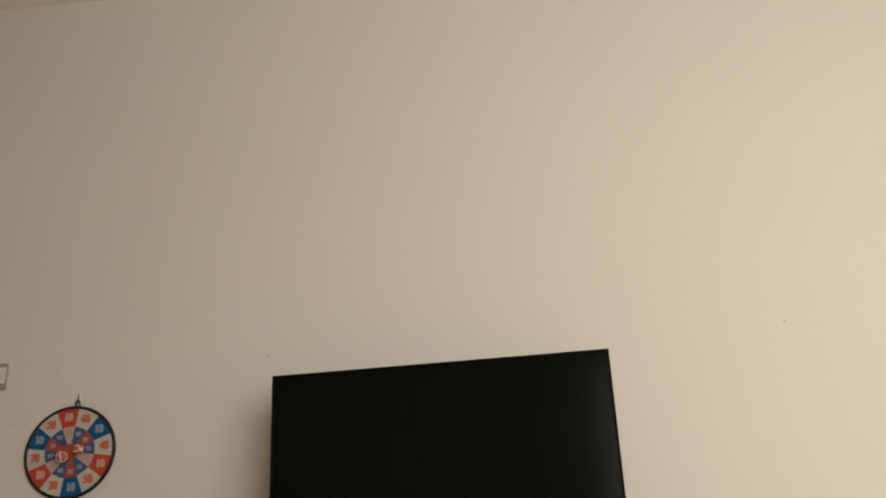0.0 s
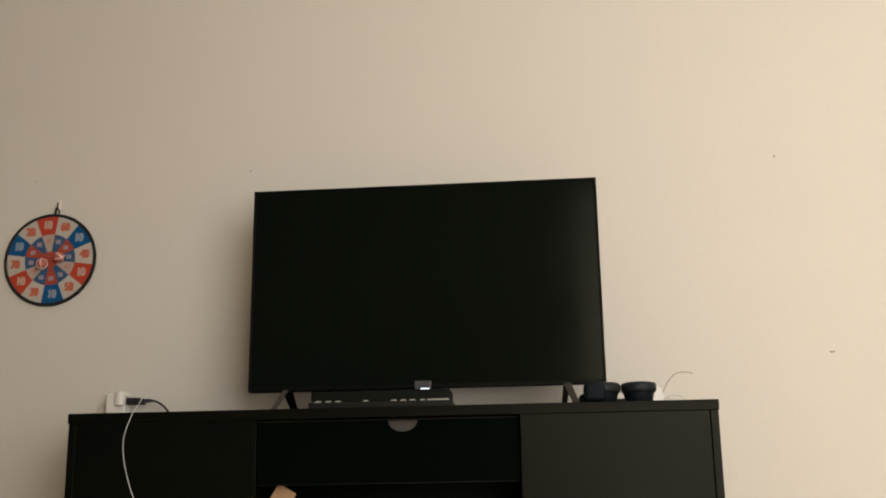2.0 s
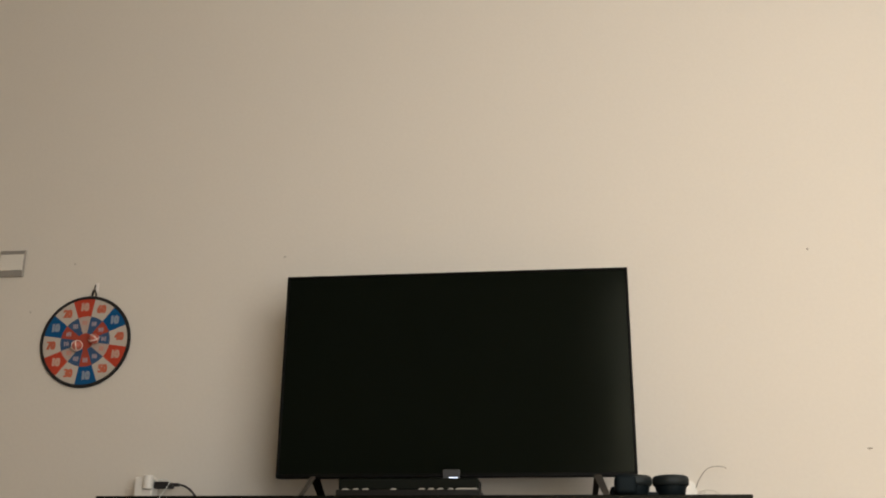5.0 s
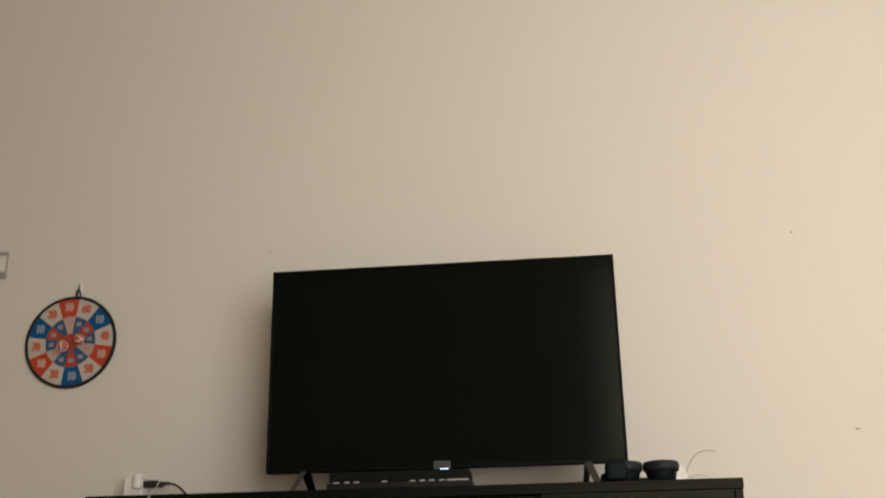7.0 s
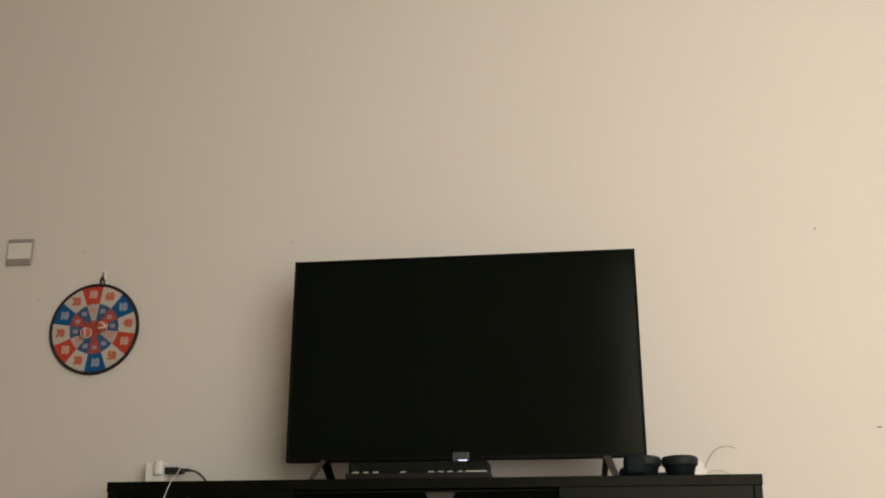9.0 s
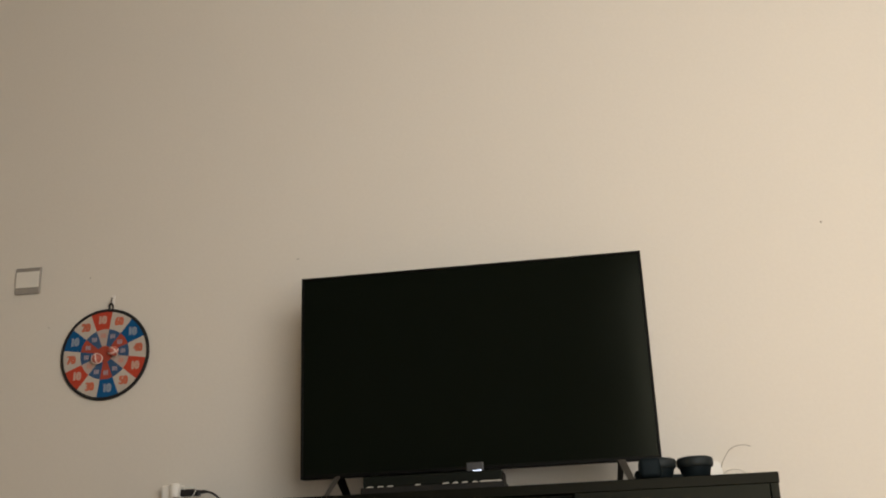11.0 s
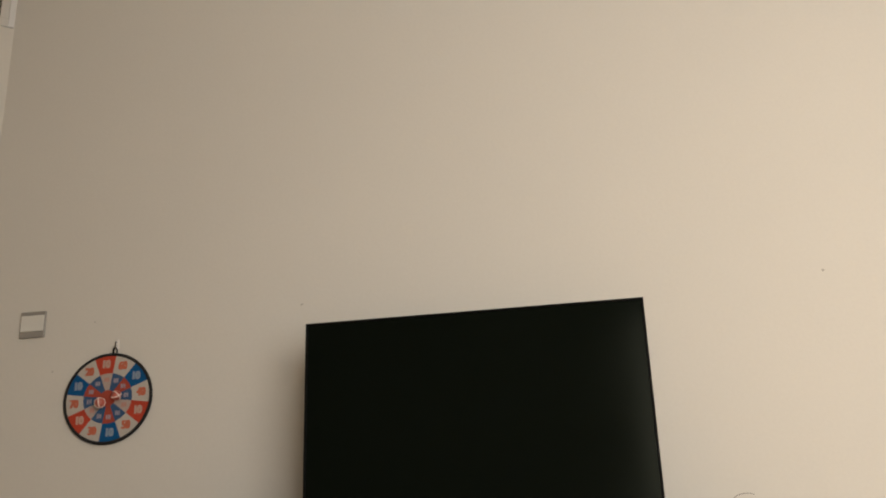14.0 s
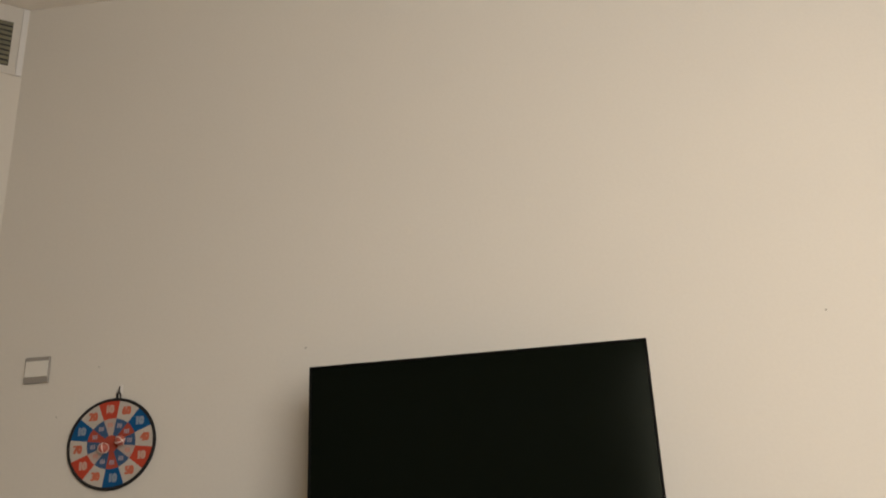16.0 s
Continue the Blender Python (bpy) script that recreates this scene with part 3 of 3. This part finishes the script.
def build_charger():
    """White charger in the socket; its cable comes over the cabinet top and hangs down the front."""
    c = thing("phone_charger", pose(-0.928, -0.0085, 0.652), "white plug-in charger with a long white cable", "charger")
    part("body", block(-0.030, 0.028, -0.045, 0, -0.040, 0.033, 0.006, 3), WHITE, c)
    cap = lathe([(0, 0), (0.0130, 0), (0.0152, 0.002), (0.0152, 0.038), (0.0130, 0.040), (0, 0.040)], 28)
    bmesh.ops.translate(cap, vec=(0.0135, -0.0460, -0.004), verts=cap.verts)
    part("front_cap", cap, WHITE, c, "round white cap")
    p = [(0.026, -0.036, 0.018), (0.045, -0.058, 0.0215), (0.075, -0.072, 0.0200), (0.0905, -0.080, 0.0150), (0.0965, -0.096, 0.0095), (0.1210, -0.175, -0.0075), (0.158, -0.297, -0.0320), (0.1845, -0.388, -0.0492), (0.1840, -0.3957, -0.0560),
         (0.1700, -0.3965, -0.0950), (0.1645, -0.3965, -0.1280), (0.1683, -0.3965, -0.1716), (0.1846, -0.3965, -0.2312), (0.2085, -0.3965, -0.2929), (0.2255, -0.3965, -0.3484), (0.2365, -0.3965, -0.3990), (0.252, -0.402, -0.520), (0.247, -0.415, -0.635), (0.21, -0.47, -0.6495), (0.10, -0.50, -0.6495)]
    part("cable", tube(p, 0.0011, 8, 8), CABLE_WHITE, c, "thin white cable", True)


build_charger()


def build_black_plug():
    c = thing("power_plug", pose(-0.900, -0.040, 0.667), "black power plug with a black cord beside the charger", "plug")
    body = bmesh.new()
    add_box(body, 0.0, 0.043, -0.010, 0.010, -0.016, 0.004, 0.003)
    add_box(body, 0.041, 0.058, -0.007, 0.008, -0.016, 0.001, 0.003)
    add_box(body, 0.056, 0.074, -0.004, 0.006, -0.010, 0.000, 0.002)
    part("plug_body", body, CABLE_BLACK, c)
    part("cord", tube([(0.072, 0.001, -0.005), (0.088, 0.0, -0.008), (0.106, 0.0, -0.018), (0.124, 0.0, -0.036), (0.135, 0.01, -0.056), (0.16, 0.012, -0.0630), (0.30, 0.012, -0.0630)], 0.0032, 8, 8), CABLE_BLACK, c, smooth=True)


build_black_plug()


def build_small_adapter():
    c = thing("plug_adapter", pose(0.640, 0, 0.640), "small white plug adapter with thin grey wires", "adapter")
    bm = prism([(-0.017, -0.030), (0.016, -0.030), (0.020, -0.004), (0.012, 0.026), (-0.004, 0.030), (-0.017, 0.020)], -0.030)
    bmesh.ops.translate(bm, vec=(0, -0.0085, 0), verts=bm.verts)
    bmesh.ops.bevel(bm, geom=list(bm.edges), offset=0.003, segments=2, affect="EDGES")
    part("adapter_body", bm, WHITE, c)
    part("wire", tube([(0.016, -0.04, 0.010), (0.024, -0.045, 0.030), (0.044, -0.05, 0.056), (0.066, -0.05, 0.0655), (0.090, -0.05, 0.065), (0.100, -0.048, 0.0605)], 0.0012, 6, 8), CABLE_GREY, c, "thin grey wire", True)
    part("loop_wire", tube([(0.018, -0.04, -0.012), (0.034, -0.045, 0.000), (0.056, -0.05, 0.001), (0.076, -0.055, -0.010), (0.095, -0.055, -0.030), (0.11, -0.055, -0.0365)], 0.0012, 6, 8), PALE, c, "thin pale wire", True)


build_small_adapter()


# ---- things in the open bay ----
SH = 0.243


def build_board():
    b = thing("folded_board", pose(-0.29, -0.355, SH), "thin black folded game board under the red box", "board")
    part("upper_leaf", block(-0.150, 0.132, 0, 0.25, 0.0085, 0.0155, 0.001), BOX_BLACK, b)
    part("lower_leaf", block(-0.150, 0.132, 0.002, 0.25, 0, 0.0083, 0.001), BOX_BLACK, b)


build_board()
GB = SH + 0.0155


def build_game_box():
    g = thing("game_box", pose(-0.293, -0.360, GB), "red cardboard board-game box on the cabinet shelf", "game box")
    x0, x1 = -0.143, 0.143
    part("bottom_tray", block(x0 + 0.002, x1 - 0.002, 0.002, 0.262, 0, 0.040, 0.001), RED_CARD, g)
    lid = part("lid", block(x0, x1, 0, 0.264, 0.012, 0.061, 0.002), RED_CARD, g)
    fr = bmesh.new()
    a, b, c0, c1 = -0.067, 0.057, 0.014, 0.042
    for q in ((a, b, c0, c0 + 0.0025), (a, b, c1 - 0.0025, c1), (a, a + 0.0025, c0 + 0.0025, c1 - 0.0025), (b - 0.0025, b, c0 + 0.0025, c1 - 0.0025)):
        add_box(fr, q[0], q[1], -0.0012, 0.0005, q[2], q[3])
    part("title_frame", fr, PRINT_WHITE, lid, "white printed title frame")
    bars = bmesh.new()
    u = a + 0.005
    for w in (0.0085, 0.0060, 0.0085, 0.0070, 0.0055, 0.0080, 0.0090, 0.0065, 0.0060, 0.0075, 0.0080):
        add_box(bars, u, u + w, -0.0012, 0.0005, c0 + 0.006, c1 - 0.006)
        u += w + 0.0026
    part("title_bars", bars, PRINT_WHITE, lid, "white printed bars")
    part("print_mark", block(-0.106, -0.099, -0.0012, 0.0005, 0.020, 0.036), PRINT_WHITE, lid)
    fig = prism([(0.080, 0.016), (0.099, 0.016), (0.0945, 0.026), (0.098, 0.031), (0.092, 0.038), (0.0895, 0.050), (0.087, 0.038), (0.081, 0.031), (0.0845, 0.026)], -0.0012)
    part("printed_emblem", fig, PRINT_WHITE, lid)


build_game_box()
GZ = GB + 0.061


def standing_card(x, y, w, h, lean, mat, edge, label):
    """A small card standing on the box, with a printed field inside a border."""
    c = thing("playing_card", Matrix.Translation((x, y, GZ)) @ pose(0, 0, 0, lean, 0, 0), label, "card", "cards on the game box")
    r = 0.006
    pts = []
    for cx, cz, a0 in ((w / 2 - r, r, -90), (w / 2 - r, h - r, 0), (-w / 2 + r, h - r, 90), (-w / 2 + r, r, 180)):
        pts += [(cx + r * math.cos(radians(a0 + 30 * i)), cz + r * math.sin(radians(a0 + 30 * i))) for i in range(4)]
    part("card_stock", prism(pts, 0.004), edge, c)
    part("printed_field", block(-w / 2 + 0.0048, w / 2 - 0.0048, -0.0008, 0.001, 0.003, h - 0.0058), mat, c, "red printed field")


def build_cards():
    tray = thing("card_tray", pose(-0.352, -0.352, GZ), "low kraft cardboard tray on the red box", "tray")
    part("tray_body", prism([(-0.052, 0), (0.050, 0), (0.058, 0.020), (-0.050, 0.018)], 0.07), KRAFT, tray)
    standing_card(-0.356, -0.358, 0.058, 0.044, -4, RED_PALE, KRAFT, "red card with a pale border standing upright")
    standing_card(-0.242, -0.350, 0.060, 0.047, -8, RED_PALE, PRINT_WHITE, "red card with a rounded white border standing upright")
    standing_card(-0.238, -0.342, 0.061, 0.049, -8, RED_PALE, PALE, "red card with a grey border behind another")
    k = thing("kraft_card", Matrix.Translation((-0.397, -0.334, GZ + 0.0165)) @ pose(0, 0, 0, -6, 0, 0) @ pose(0, 0, 0, 0, 30, 0), "kraft cardboard piece leaning tilted behind the cards", "card")
    part("board", prism([(-0.022, -0.010), (0.006, 0.008), (0.032, 0.011), (0.032, 0.080), (-0.022, 0.080)], 0.003), KRAFT, k)


build_cards()


def build_carton():
    b = thing("pale_book", pose(0.128, -0.372, SH), "closed book with pale grey-green cover under the carton", "book")
    part("cover", block(-0.112, 0.104, 0, 0.25, 0, 0.003, 0.0008), BOOK, b)
    part("pages", block(-0.109, 0.101, 0.002, 0.247, 0.003, 0.017), PAGES, b, "cream page block")
    part("cover", block(-0.112, 0.104, 0, 0.25, 0.017, 0.020, 0.0008), BOOK, b)
    c = thing("cardboard_carton", pose(0.136, -0.360, SH + 0.020), "flat tan cardboard carton lying on a pale book", "carton")
    bm = prism([(-0.107, 0), (0.106, 0), (0.106, 0.0665), (-0.107, 0.0605)], 0.24)
    bmesh.ops.bevel(bm, geom=list(bm.edges), offset=0.0015, segments=1, affect="EDGES")
    part("carton_body", bm, CREAM, c)
    part("flap", prism([(-0.060, 0.0625), (0.108, 0.0675), (0.109, 0.0800), (0.104, 0.0785), (0.02, 0.0690)], 0.24), KRAFT, c, "raised pale flap")


build_carton()
